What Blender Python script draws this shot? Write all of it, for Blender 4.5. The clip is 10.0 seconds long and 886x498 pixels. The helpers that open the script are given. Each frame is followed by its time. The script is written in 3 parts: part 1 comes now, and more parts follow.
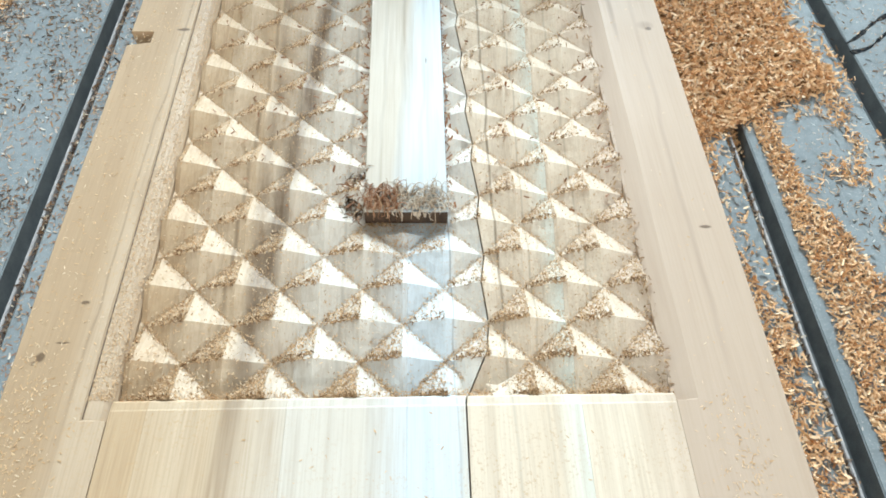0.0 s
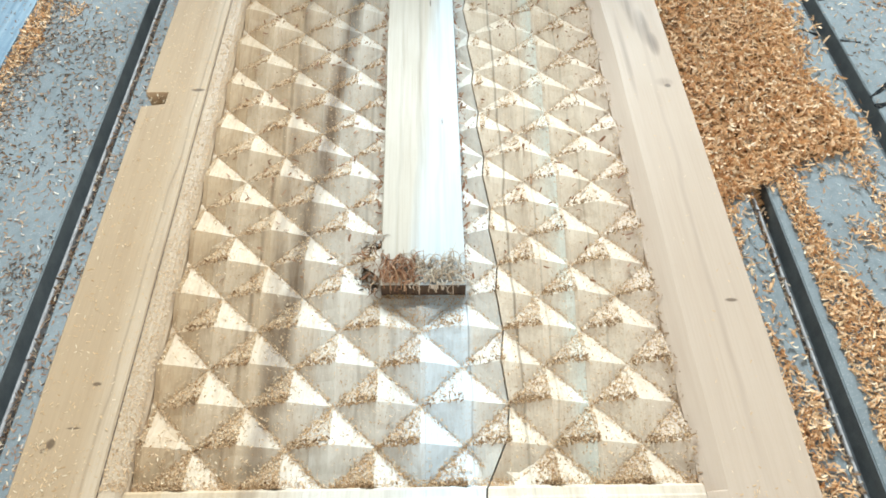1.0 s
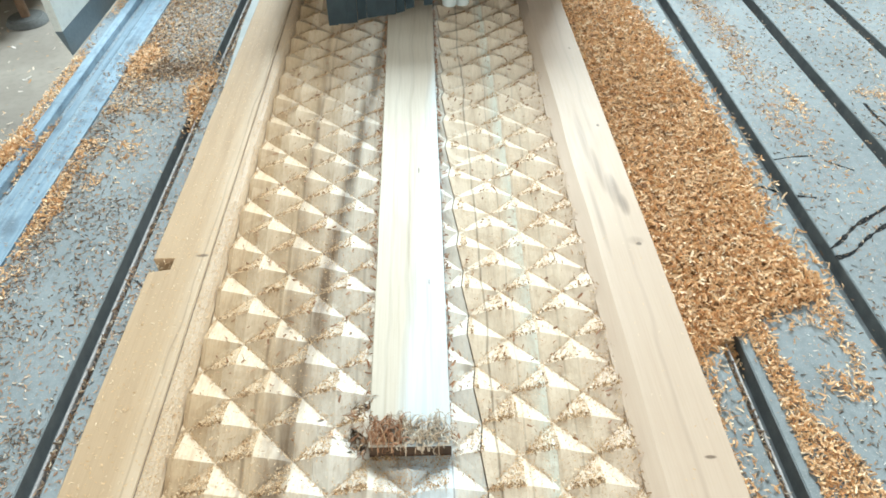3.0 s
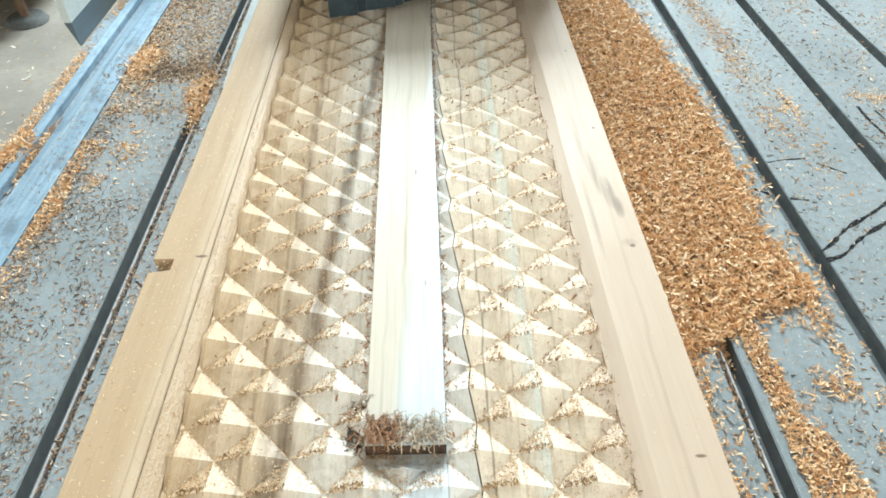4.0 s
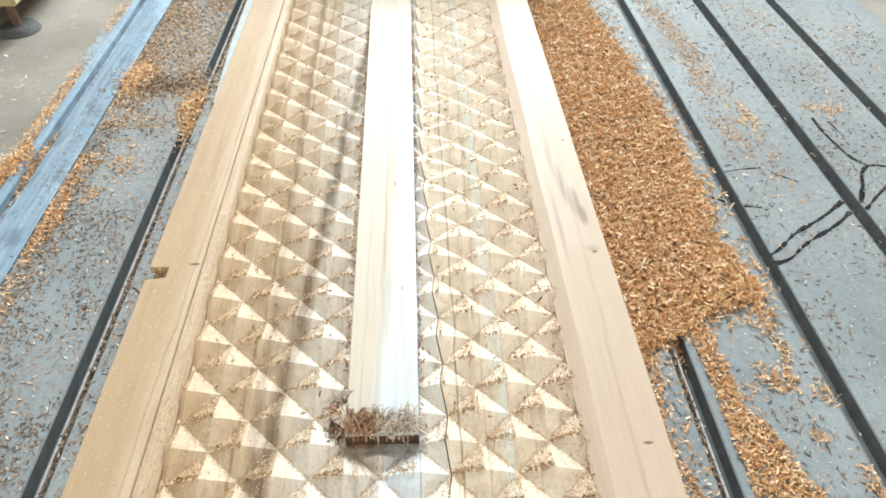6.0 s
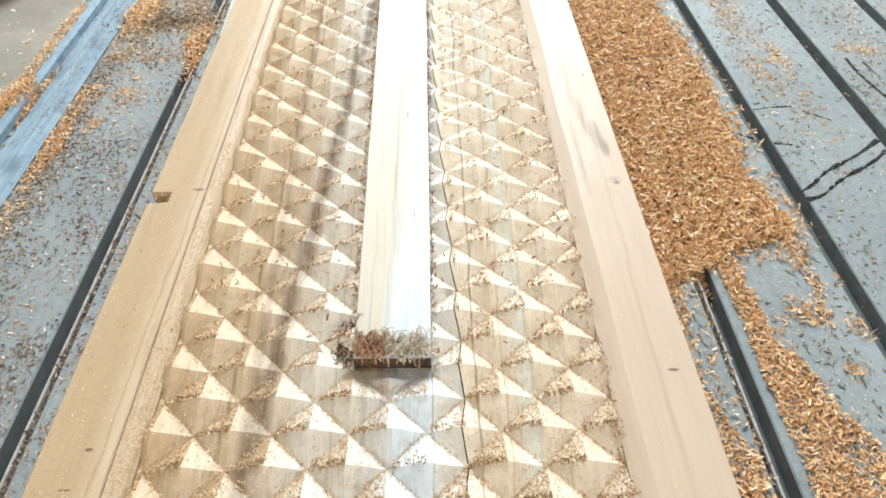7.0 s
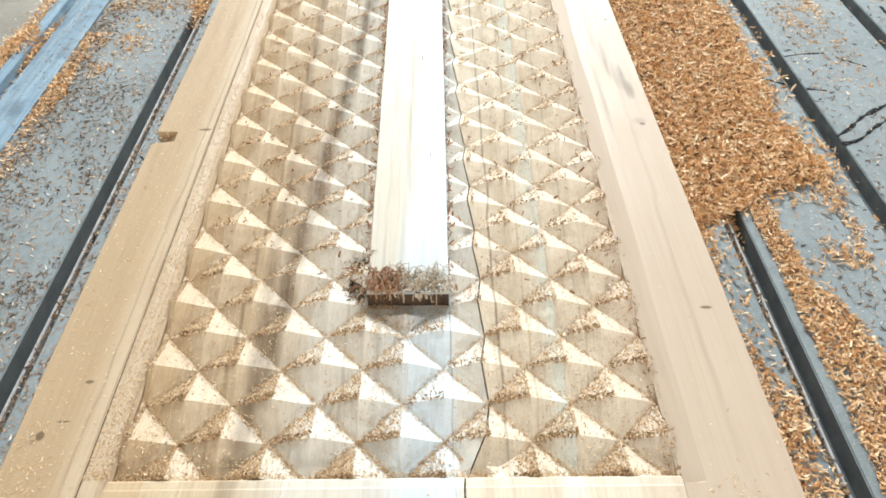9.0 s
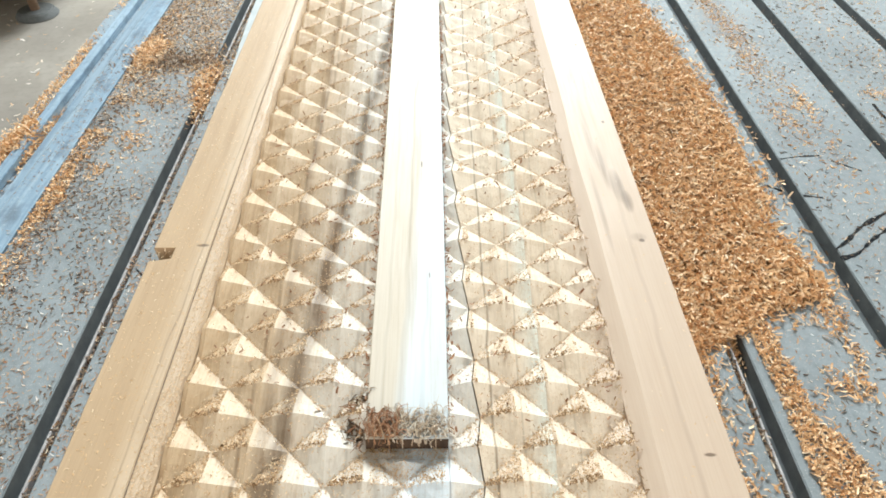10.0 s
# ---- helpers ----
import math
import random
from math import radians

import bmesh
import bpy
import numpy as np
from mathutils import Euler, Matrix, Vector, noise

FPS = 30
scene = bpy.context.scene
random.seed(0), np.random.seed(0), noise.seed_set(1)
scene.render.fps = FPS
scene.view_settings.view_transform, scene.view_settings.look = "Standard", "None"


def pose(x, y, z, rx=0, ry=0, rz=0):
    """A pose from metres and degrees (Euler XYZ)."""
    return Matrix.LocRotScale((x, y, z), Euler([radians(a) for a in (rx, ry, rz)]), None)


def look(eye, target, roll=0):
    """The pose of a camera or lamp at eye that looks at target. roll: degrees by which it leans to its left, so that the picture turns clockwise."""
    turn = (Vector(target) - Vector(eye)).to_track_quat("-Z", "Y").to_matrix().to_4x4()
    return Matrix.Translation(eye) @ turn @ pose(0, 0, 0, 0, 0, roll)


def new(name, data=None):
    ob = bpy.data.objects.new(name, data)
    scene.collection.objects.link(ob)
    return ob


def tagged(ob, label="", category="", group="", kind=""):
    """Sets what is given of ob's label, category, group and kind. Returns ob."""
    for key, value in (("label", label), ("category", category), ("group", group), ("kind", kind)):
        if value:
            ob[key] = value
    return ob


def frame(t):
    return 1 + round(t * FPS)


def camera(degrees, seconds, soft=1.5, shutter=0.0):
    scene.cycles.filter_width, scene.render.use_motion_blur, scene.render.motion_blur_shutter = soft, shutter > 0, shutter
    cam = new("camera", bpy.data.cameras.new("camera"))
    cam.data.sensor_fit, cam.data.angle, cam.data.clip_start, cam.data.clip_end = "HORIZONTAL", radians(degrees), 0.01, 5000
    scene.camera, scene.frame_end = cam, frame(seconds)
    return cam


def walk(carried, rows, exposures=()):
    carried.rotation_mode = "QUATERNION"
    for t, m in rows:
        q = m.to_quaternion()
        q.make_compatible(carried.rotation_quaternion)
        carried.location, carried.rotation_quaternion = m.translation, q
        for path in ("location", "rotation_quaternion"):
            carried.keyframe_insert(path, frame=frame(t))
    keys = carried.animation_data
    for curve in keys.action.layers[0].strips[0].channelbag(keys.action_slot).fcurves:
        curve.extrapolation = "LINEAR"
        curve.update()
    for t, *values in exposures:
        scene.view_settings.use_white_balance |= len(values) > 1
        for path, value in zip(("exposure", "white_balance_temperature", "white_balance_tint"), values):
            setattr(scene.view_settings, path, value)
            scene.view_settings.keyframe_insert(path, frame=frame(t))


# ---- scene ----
cam = camera(69.4, 10.0, soft=1.75)
PATH = [
    (0, (0.029, 0.001, 1.508), (0.112, 1.093, -0.166), 3.3),
    (0.5, (0.016, 0.028, 1.517), (0.078, 1.124, -0.155), 2.5),
    (1, (0.019, 0.074, 1.534), (0.074, 1.201, -0.118), 2.0),
    (1.5, (0.036, 0.112, 1.554), (0.084, 1.282, -0.067), 0.9),
    (2, (0.043, 0.092, 1.571), (0.078, 1.426, 0.081), 0.8),
    (2.5, (0.04, 0.071, 1.596), (0.093, 1.458, 0.157), 1.0),
    (3, (0.039, 0.079, 1.606), (0.096, 1.503, 0.203), 0.7),
    (4.5, (0.044, 0.069, 1.636), (0.115, 1.487, 0.228), 1.5),
    (4.9, (0.043, 0.077, 1.651), (0.13, 1.478, 0.226), 2.3),
    (5, (0.043, 0.077, 1.651), (0.13, 1.478, 0.226), 2.3),
    (5.1, (0.076, 0.019, 1.694), (0.141, 1.464, 0.313), 0.3),
    (5.2, (0.076, 0.019, 1.694), (0.141, 1.464, 0.313), 0.3),
    (6.3, (0.068, 0.013, 1.680), (0.156, 1.418, 0.258), 1.6),
    (6.5, (0.07, 0.003, 1.665), (0.144, 1.395, 0.231), 1.4),
    (7, (0.063, -0.011, 1.588), (0.117, 1.368, 0.141), 1.1),
    (7.5, (0.056, -0.034, 1.518), (0.118, 1.363, 0.088), 1.4),
    (8, (0.052, -0.054, 1.487), (0.089, 1.292, 0.008), 0.5),
    (8.5, (0.059, -0.059, 1.48), (0.095, 1.267, -0.017), 0.0),
    (9, (0.052, -0.034, 1.501), (0.076, 1.321, 0.031), 0.4),
    (9.5, (0.053, 0.018, 1.559), (0.071, 1.428, 0.141), -0.3),
    (10, (0.046, 0.075, 1.594), (0.086, 1.501, 0.191), 1.1),
]
walk(cam, [(t, look(eye, target, roll)) for t, eye, target, roll in PATH],
     exposures=[(0.0, 0.0, 5950, 5), (1.0, 0.03, 6050, 5), (2.0, 0.1, 6100, 3), (4.5, 0.13, 6150, 3), (5.0, 0.06, 6150, 4), (5.1, 0.0, 6500, 9), (10.0, 0.0, 6450, 9)])

# ---- world, light, exposure ----
world = bpy.data.worlds.new("world")
scene.world = world
world.use_nodes = True
wn = world.node_tree.nodes
sky = wn.new("ShaderNodeTexSky")
sky.sky_type, sky.sun_disc = "NISHITA", False
sky.sun_elevation, sky.sun_rotation = radians(34), radians(6)
world.node_tree.links.new(sky.outputs[0], wn["Background"].inputs[0])
wn["Background"].inputs[1].default_value = 0.1


def area_lamp(name, eye, target, sx, sy, watts, colour):
    data = bpy.data.lights.new(name, "AREA")
    data.shape, data.size, data.size_y, data.energy, data.color = "RECTANGLE", sx, sy, watts, colour
    ob = new(name, data)
    ob.matrix_world = look(eye, target)
    return ob


WINDOW_WATTS, FILL_WATTS = 1430, 215
area_lamp("clerestory_daylight", (0.8, 7.85, 5.4), (0.1, 0.7, 0.85), 3.6, 1.7, WINDOW_WATTS, (0.86, 0.96, 1.0))
# added fill from behind the camera, lifts the faces turned to it
area_lamp("south_fill", (0.6, -4.9, 2.0), (0.3, 0.8, 0.9), 3.6, 2.8, FILL_WATTS, (1.0, 0.91, 0.80))

# ---- materials ----


class Nodes:
    """A small wrapper for node materials in object coordinates."""

    def __init__(self, name):
        self.mat = bpy.data.materials.new(name)
        self.mat.use_nodes = True
        self.tree = self.mat.node_tree
        self.bsdf = self.tree.nodes["Principled BSDF"]
        self.coord = self.tree.nodes.new("ShaderNodeTexCoord").outputs["Object"]

    def put(self, socket, value):
        if isinstance(value, bpy.types.NodeSocket):
            self.tree.links.new(value, socket)
        else:
            socket.default_value = value

    def scaled(self, sx, sy, sz, source=None):
        n = self.tree.nodes.new("ShaderNodeVectorMath")
        n.operation = "MULTIPLY"
        self.put(n.inputs[0], source or self.coord)
        n.inputs[1].default_value = (sx, sy, sz)
        return n.outputs[0]

    def noise(self, vector, scale=1.0, detail=4.0, rough=0.55, distort=0.0):
        n = self.tree.nodes.new("ShaderNodeTexNoise")
        self.put(n.inputs["Vector"], vector)
        n.inputs["Scale"].default_value, n.inputs["Detail"].default_value = scale, detail
        n.inputs["Roughness"].default_value, n.inputs["Distortion"].default_value = rough, distort
        return n.outputs["Fac"]

    def ramp(self, fac, lo, hi, a=0.0, b=1.0):
        n = self.tree.nodes.new("ShaderNodeMapRange")
        self.put(n.inputs[0], fac)
        for i, v in zip((1, 2, 3, 4), (lo, hi, a, b)):
            n.inputs[i].default_value = v
        return n.outputs[0]

    def mix(self, fac, a, b, blend="MIX"):
        n = self.tree.nodes.new("ShaderNodeMix")
        n.data_type, n.blend_type = "RGBA", blend
        self.put(n.inputs[0], fac)
        for socket, v in ((n.inputs[6], a), (n.inputs[7], b)):
            self.put(socket, v if isinstance(v, bpy.types.NodeSocket) else (*v, 1.0))
        return n.outputs[2]

    def math(self, op, a, b=0.0):
        n = self.tree.nodes.new("ShaderNodeMath")
        n.operation = op
        self.put(n.inputs[0], a)
        self.put(n.inputs[1], b)
        return n.outputs[0]

    def xyz(self):
        n = self.tree.nodes.new("ShaderNodeSeparateXYZ")
        self.put(n.inputs[0], self.coord)
        return n.outputs

    def spot(self, x, y, rx, ry, edge=0.4):
        """1 inside an ellipse on the plan, 0 outside, with a soft edge."""
        o = self.xyz()
        u = self.math("MULTIPLY", self.math("SUBTRACT", o[0], x), 1 / rx)
        v = self.math("MULTIPLY", self.math("SUBTRACT", o[1], y), 1 / ry)
        d = self.math("ADD", self.math("MULTIPLY", u, u), self.math("MULTIPLY", v, v))
        return self.ramp(d, 1.0, 1.0 - edge, 0.0, 1.0)

    def island(self):
        return self.tree.nodes.new("ShaderNodeNewGeometry").outputs["Random Per Island"]

    def random(self):
        return self.tree.nodes.new("ShaderNodeObjectInfo").outputs["Random"]

    def finish(self, colour, rough=0.6, metal=0.0, bump=None, strength=0.3, distance=0.001, spec=0.5):
        b = self.bsdf
        self.put(b.inputs["Base Color"], colour if isinstance(colour, bpy.types.NodeSocket) else (*colour, 1.0))
        self.put(b.inputs["Roughness"], rough)
        b.inputs["Metallic"].default_value = metal
        b.inputs["Specular IOR Level"].default_value = spec
        if bump is not None:
            n = self.tree.nodes.new("ShaderNodeBump")
            n.inputs["Strength"].default_value, n.inputs["Distance"].default_value = strength, distance
            self.put(n.inputs["Height"], bump)
            self.put(b.inputs["Normal"], n.outputs[0])
        return self.mat


def wood(name, pale, mid, dark, shift=0.0, streaks=(), knots=(), dust=0.35, rough=0.55, lines=1.0, split=None):
    """Planed timber with grain along y. streaks: (x, drift, half width, strength); knots: (x, y, rx, ry)."""
    n = Nodes(name)
    vec = n.tree.nodes.new("ShaderNodeVectorMath")
    vec.operation = "ADD"
    n.put(vec.inputs[0], n.coord)
    vec.inputs[1].default_value = (shift, shift * 3.1, 0.0)
    base = vec.outputs[0]
    broad = n.noise(n.scaled(14, 0.9, 6, base), 1, 3, 0.5, 0.6)
    grain = n.noise(n.scaled(70, 2.2, 30, base), 1, 6, 0.6, 0.8)
    fine = n.noise(n.scaled(420, 9, 200, base), 1, 3, 0.6)
    col = n.mix(n.ramp(broad, 0.3, 0.7), pale, mid)
    o = n.xyz()
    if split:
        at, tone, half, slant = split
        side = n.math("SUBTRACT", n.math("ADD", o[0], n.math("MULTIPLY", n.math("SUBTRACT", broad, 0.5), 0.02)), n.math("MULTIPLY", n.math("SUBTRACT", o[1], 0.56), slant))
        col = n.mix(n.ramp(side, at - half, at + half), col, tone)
    blotch = n.noise(n.scaled(9, 4, 9, base), 1, 4, 0.6, 1.2)
    col = n.mix(n.ramp(blotch, 0.45, 0.75, 0, 0.35), col, mid)
    col = n.mix(n.ramp(grain, 0.5, 0.78, 0, 0.55 * lines), col, dark)
    col = n.mix(n.ramp(fine, 0.45, 0.75, 0, 0.35 * lines), col, dark)
    for x, drift, half, strength in streaks:
        wob = n.math("MULTIPLY", n.math("SUBTRACT", n.noise(n.scaled(0, 3.0, 0), 1, 3), 0.5), 0.03)
        line = n.math("ADD", n.math("MULTIPLY", o[1], drift), x)
        d = n.math("ABSOLUTE", n.math("SUBTRACT", n.math("ADD", o[0], wob), line))
        mask = n.math("MULTIPLY", n.ramp(d, half, half * 0.2), n.math("MULTIPLY", n.ramp(o[1], 0.2, 0.42, 0.22, 1.0), n.ramp(grain, 0.3, 0.6, 0.6, 1.0)))
        col = n.mix(n.math("MULTIPLY", mask, strength), col, tuple(c * 0.45 for c in dark))
    for x, y, rx, ry, *soft in knots:
        mark = n.spot(x, y, rx, ry, 1.0 if soft else 0.7)
        if soft:
            mark = n.math("MULTIPLY", mark, n.ramp(grain, 0.3, 0.6, 0.3, 1.0))
        col = n.mix(n.math("MULTIPLY", mark, soft[0] if soft else 0.8), col, (0.09, 0.05, 0.025))
    if dust:
        speck = n.noise(n.scaled(1, 1, 1), 330, 2, 0.7)
        patch = n.noise(n.scaled(1, 1, 1), 9, 3)
        mask = n.math("MULTIPLY", n.ramp(speck, 0.56, 0.66), n.ramp(patch, 0.42, 0.62, 0.1, dust))
        col = n.mix(mask, col, (0.52, 0.33, 0.17))
    bump = n.math("ADD", n.math("MULTIPLY", grain, 0.5), n.math("MULTIPLY", fine, 0.5))
    return n.finish(col, n.ramp(fine, 0.3, 0.7, rough - 0.08, rough + 0.1), 0.0, bump, 0.25, 0.0008, spec=0.35)


TAN = ((0.57, 0.41, 0.255), (0.48, 0.325, 0.185), (0.28, 0.16, 0.075))
CREAM = ((0.67, 0.53, 0.385), (0.59, 0.445, 0.30), (0.37, 0.235, 0.135))
WHITE = ((0.71, 0.645, 0.56), (0.63, 0.55, 0.455), (0.43, 0.335, 0.245))
# bluish-white sheen of daylight on the middle boards, put into their colour
PALE_SHEEN = ((0.68, 0.72, 0.74), (0.62, 0.65, 0.67), (0.43, 0.43, 0.42))
PINK = ((0.55, 0.42, 0.32), (0.485, 0.355, 0.255), (0.36, 0.245, 0.155))
HONEY = ((0.77, 0.65, 0.51), (0.70, 0.57, 0.43), (0.45, 0.32, 0.21))
BISCUIT = ((0.63, 0.485, 0.335), (0.55, 0.40, 0.255), (0.34, 0.21, 0.115))
BROWN_STREAK = (-0.186, 0.08, 0.019, 0.95)
STILE = ((0.48, 0.335, 0.205), (0.41, 0.275, 0.16), (0.25, 0.145, 0.07))
M_STILE_L = wood("oak_stile", *STILE, shift=1.7, streaks=[(-0.335, 0.008, 0.002, 0.4)], knots=[(-0.379, 0.293, 0.006, 0.007), (-0.385, 0.286, 0.003, 0.003), (-0.36, 0.31, 0.009, 0.0015), (-0.349, 0.36, 0.006, 0.003), (-0.33, 0.84, 0.012, 0.004)], dust=0.5, lines=0.7, split=(-0.338, (0.545, 0.405, 0.275), 0.012, 0.0))
M_STILE_R = wood("pink_stile", *PINK, shift=4.2, streaks=[(0.372, 0.014, 0.005, 0.14)],
                 knots=[(0.404, 0.852, 0.006, 0.005), (0.398, 0.462, 0.009, 0.003), (0.407, 1.21, 0.004, 0.005), (0.366, 1.16, 0.010, 0.12, 0.4), (0.376, 1.06, 0.010, 0.08, 0.5), (0.392, 1.0, 0.014, 0.055, 0.7), (0.402, 0.955, 0.011, 0.035, 0.65), (0.40, 0.86, 0.016, 0.012, 0.35), (0.35, 0.93, 0.006, 0.12, 0.35),
                        (0.405, 1.55, 0.003, 0.004), (0.375, 0.05, 0.01, 0.004)], dust=0.1, lines=0.45)
M_BOARDS = [
    wood("tan_board", *TAN, shift=0.4, dust=0.7),
    wood("brown_streaked_board", *BISCUIT, shift=2.9, streaks=[BROWN_STREAK, (-0.16, -0.02, 0.012, 0.5), (-0.205, 0.02, 0.004, 0.5)], dust=0.6, split=(-0.145, WHITE[1], 0.04, 0.0)),
    wood("cream_board", *WHITE, shift=5.3, streaks=[BROWN_STREAK, (-0.02, 0.0, 0.006, 0.3), (-0.06, 0.0, 0.003, 0.3)], dust=0.55, split=(0.0, PALE_SHEEN[1], 0.03, 0.0)),
    wood("sheen_board", *PALE_SHEEN, shift=6.1, streaks=[(0.071, 0.0, 0.0015, 0.9)], dust=0.4, split=(0.072, WHITE[0], 0.005, 0.0)),
    wood("honey_board", *HONEY, shift=7.7, streaks=[(0.131, 0.0, 0.0025, 0.8), (0.165, 0.01, 0.002, 0.4)], dust=0.6, split=(0.187, (0.73, 0.72, 0.63), 0.012, 0.0)),
    wood("orange_board", *HONEY, shift=9.4, streaks=[(0.24, 0.0, 0.002, 0.3)], dust=0.7, split=(0.285, (0.66, 0.525, 0.41), 0.03, 0.0)),
]
# the split paints the same bluish sheen along the right half of the strip
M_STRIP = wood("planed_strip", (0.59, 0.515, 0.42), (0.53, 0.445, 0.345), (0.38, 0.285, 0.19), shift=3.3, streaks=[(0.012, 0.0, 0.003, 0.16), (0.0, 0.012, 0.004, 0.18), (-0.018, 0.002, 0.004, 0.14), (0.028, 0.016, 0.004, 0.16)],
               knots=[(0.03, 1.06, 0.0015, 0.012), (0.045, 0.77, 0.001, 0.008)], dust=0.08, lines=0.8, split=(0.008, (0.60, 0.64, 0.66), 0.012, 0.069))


# dark brown for cut wood: burn and the shade of the recess in one colour
def cut_shade():
    n = Nodes("cut_shade_wood")
    f = n.noise(n.scaled(90, 90, 12), 1, 4)
    return n.finish(n.mix(n.ramp(f, 0.35, 0.7), (0.035, 0.019, 0.011), (0.10, 0.056, 0.03)), 0.75, 0.0, f, 0.4, 0.001)


M_CUT_SHADE = cut_shade()


def chip_material(name, a, b, c):
    n = Nodes(name)
    r = n.island()
    col = n.mix(n.ramp(r, 0.0, 0.55), a, b)
    col = n.mix(n.ramp(r, 0.7, 1.0), col, c)
    fine = n.noise(n.scaled(1, 1, 1), 700, 2)
    return n.finish(n.mix(n.ramp(fine, 0.4, 0.7, 0, 0.3), col, b), 0.7, 0.0, fine, 0.2, 0.0003)


M_CHIP = chip_material("orange_shavings", (0.90, 0.63, 0.37), (0.64, 0.35, 0.155), (0.95, 0.79, 0.56))
M_MIXED = chip_material("mixed_shavings", (0.40, 0.235, 0.12), (0.12, 0.07, 0.04), (0.72, 0.58, 0.42))
M_DUST = chip_material("fine_sawdust", (0.78, 0.55, 0.32), (0.56, 0.34, 0.165), (0.86, 0.72, 0.52))
M_CRUMB = chip_material("brown_crumbs", (0.50, 0.315, 0.16), (0.25, 0.14, 0.06), (0.72, 0.50, 0.28))
M_PALE_CHIP = chip_material("pale_shavings", (0.74, 0.66, 0.56), (0.45, 0.24, 0.10), (0.85, 0.83, 0.80))
M_FIBRE_RED = chip_material("brown_fibres", (0.42, 0.22, 0.11), (0.30, 0.14, 0.07), (0.58, 0.38, 0.22))
M_FIBRE_PALE = chip_material("pale_fibres", (0.70, 0.62, 0.50), (0.44, 0.33, 0.23), (0.80, 0.76, 0.68))


def bed_material():
    n = Nodes("grey_bed_plastic")
    big = n.noise(n.scaled(1, 0.6, 1), 5, 4, 0.6)
    mid = n.noise(n.scaled(1, 1, 1), 60, 4, 0.6)
    scratch = n.noise(n.scaled(220, 4, 1), 1, 3)
    speck = n.noise(n.scaled(1, 1, 1), 420, 2, 0.7)
    col = n.mix(n.ramp(big, 0.3, 0.7), (0.18, 0.202, 0.209), (0.265, 0.29, 0.297))
    col = n.mix(n.ramp(mid, 0.45, 0.7, 0, 0.4), col, (0.125, 0.133, 0.135))
    col = n.mix(n.ramp(scratch, 0.6, 0.75, 0, 0.25), col, (0.33, 0.35, 0.36))
    col = n.mix(n.ramp(speck, 0.6, 0.68, 0, 0.6), col, (0.6, 0.55, 0.48))
    col = n.mix(n.math("MULTIPLY", n.random(), 0.15), col, (0.3, 0.31, 0.31))
    return n.finish(col, n.ramp(mid, 0.3, 0.7, 0.55, 0.75), 0.0, mid, 0.15, 0.0006, spec=0.35)


def metal(name, colour, rough, metallic=1.0, wear=0.3):
    n = Nodes(name)
    a = n.noise(n.scaled(1, 0.3, 1), 25, 5, 0.65)
    b = n.noise(n.scaled(1, 1, 1), 160, 3)
    col = n.mix(n.ramp(a, 0.4, 0.7, 0, wear), colour, tuple(c * 0.5 for c in colour))
    return n.finish(col, n.ramp(b, 0.3, 0.7, rough - 0.08, rough + 0.12), metallic, b, 0.1, 0.0005)


def plain(name, a, b, scale, rough, bump=0.2):
    n = Nodes(name)
    f = n.noise(n.scaled(1, 1, 1), scale, 6, 0.62)
    g = n.noise(n.scaled(1, 1, 1), scale * 14, 3)
    col = n.mix(n.ramp(f, 0.35, 0.68), a, b)
    col = n.mix(n.ramp(g, 0.5, 0.75, 0, 0.3), col, tuple(c * 0.6 for c in a))
    return n.finish(col, rough, 0.0, g, bump, 0.002)


M_BED = bed_material()
# darker than the bed: the shade inside the slots is put into this colour
M_SLOT = plain("slot_shade", (0.10, 0.11, 0.112), (0.155, 0.165, 0.165), 30, 0.85)


def groove_material():
    n = Nodes("routed_groove")
    f = n.noise(n.scaled(1, 1, 1), 140, 3)
    return n.finish(n.mix(n.ramp(f, 0.5, 0.7), (0.014, 0.015, 0.017), (0.10, 0.085, 0.07)), 0.95, 0.0, f, 0.6, 0.002, spec=0.1)


M_GROOVE = groove_material()


def rail_steel():
    n = Nodes("rail_steel")
    streak = n.noise(n.scaled(70, 2.5, 70), 1, 4, 0.6, 0.5)
    smudge = n.noise(n.scaled(1, 0.5, 1), 22, 5, 0.65)
    fine = n.noise(n.scaled(1, 1, 1), 190, 3)
    # bluish reflection and pale sparkle are painted into the colour; smudges are dirt
    col = n.mix(n.ramp(streak, 0.35, 0.65), (0.19, 0.28, 0.37), (0.33, 0.43, 0.51))
    col = n.mix(n.ramp(smudge, 0.5, 0.68, 0, 0.75), col, (0.10, 0.13, 0.16))
    col = n.mix(n.ramp(fine, 0.6, 0.72, 0, 0.5), col, (0.52, 0.56, 0.58))
    return n.finish(col, n.ramp(smudge, 0.3, 0.7, 0.3, 0.6), 0.25, fine, 0.2, 0.0006)


M_LIP = plain("dusty_slot_lip", (0.34, 0.31, 0.30), (0.52, 0.48, 0.46), 80, 0.75)
M_STEEL = rail_steel()
M_FRAME = metal("painted_frame", (0.28, 0.34, 0.39), 0.5, 0.1)
M_NAVY = plain("navy_bristles", (0.010, 0.022, 0.030), (0.018, 0.036, 0.046), 40, 0.6)
M_HEAD = metal("spindle_steel", (0.42, 0.45, 0.46), 0.3)
M_BEAM = metal("gantry_paint", (0.10, 0.13, 0.15), 0.45, 0.1)
M_FLOOR = plain("concrete_floor", (0.19, 0.165, 0.14), (0.30, 0.265, 0.225), 2.2, 0.55)
M_WALL = plain("limewashed_wall", (0.68, 0.65, 0.6), (0.78, 0.75, 0.7), 1.4, 0.85)
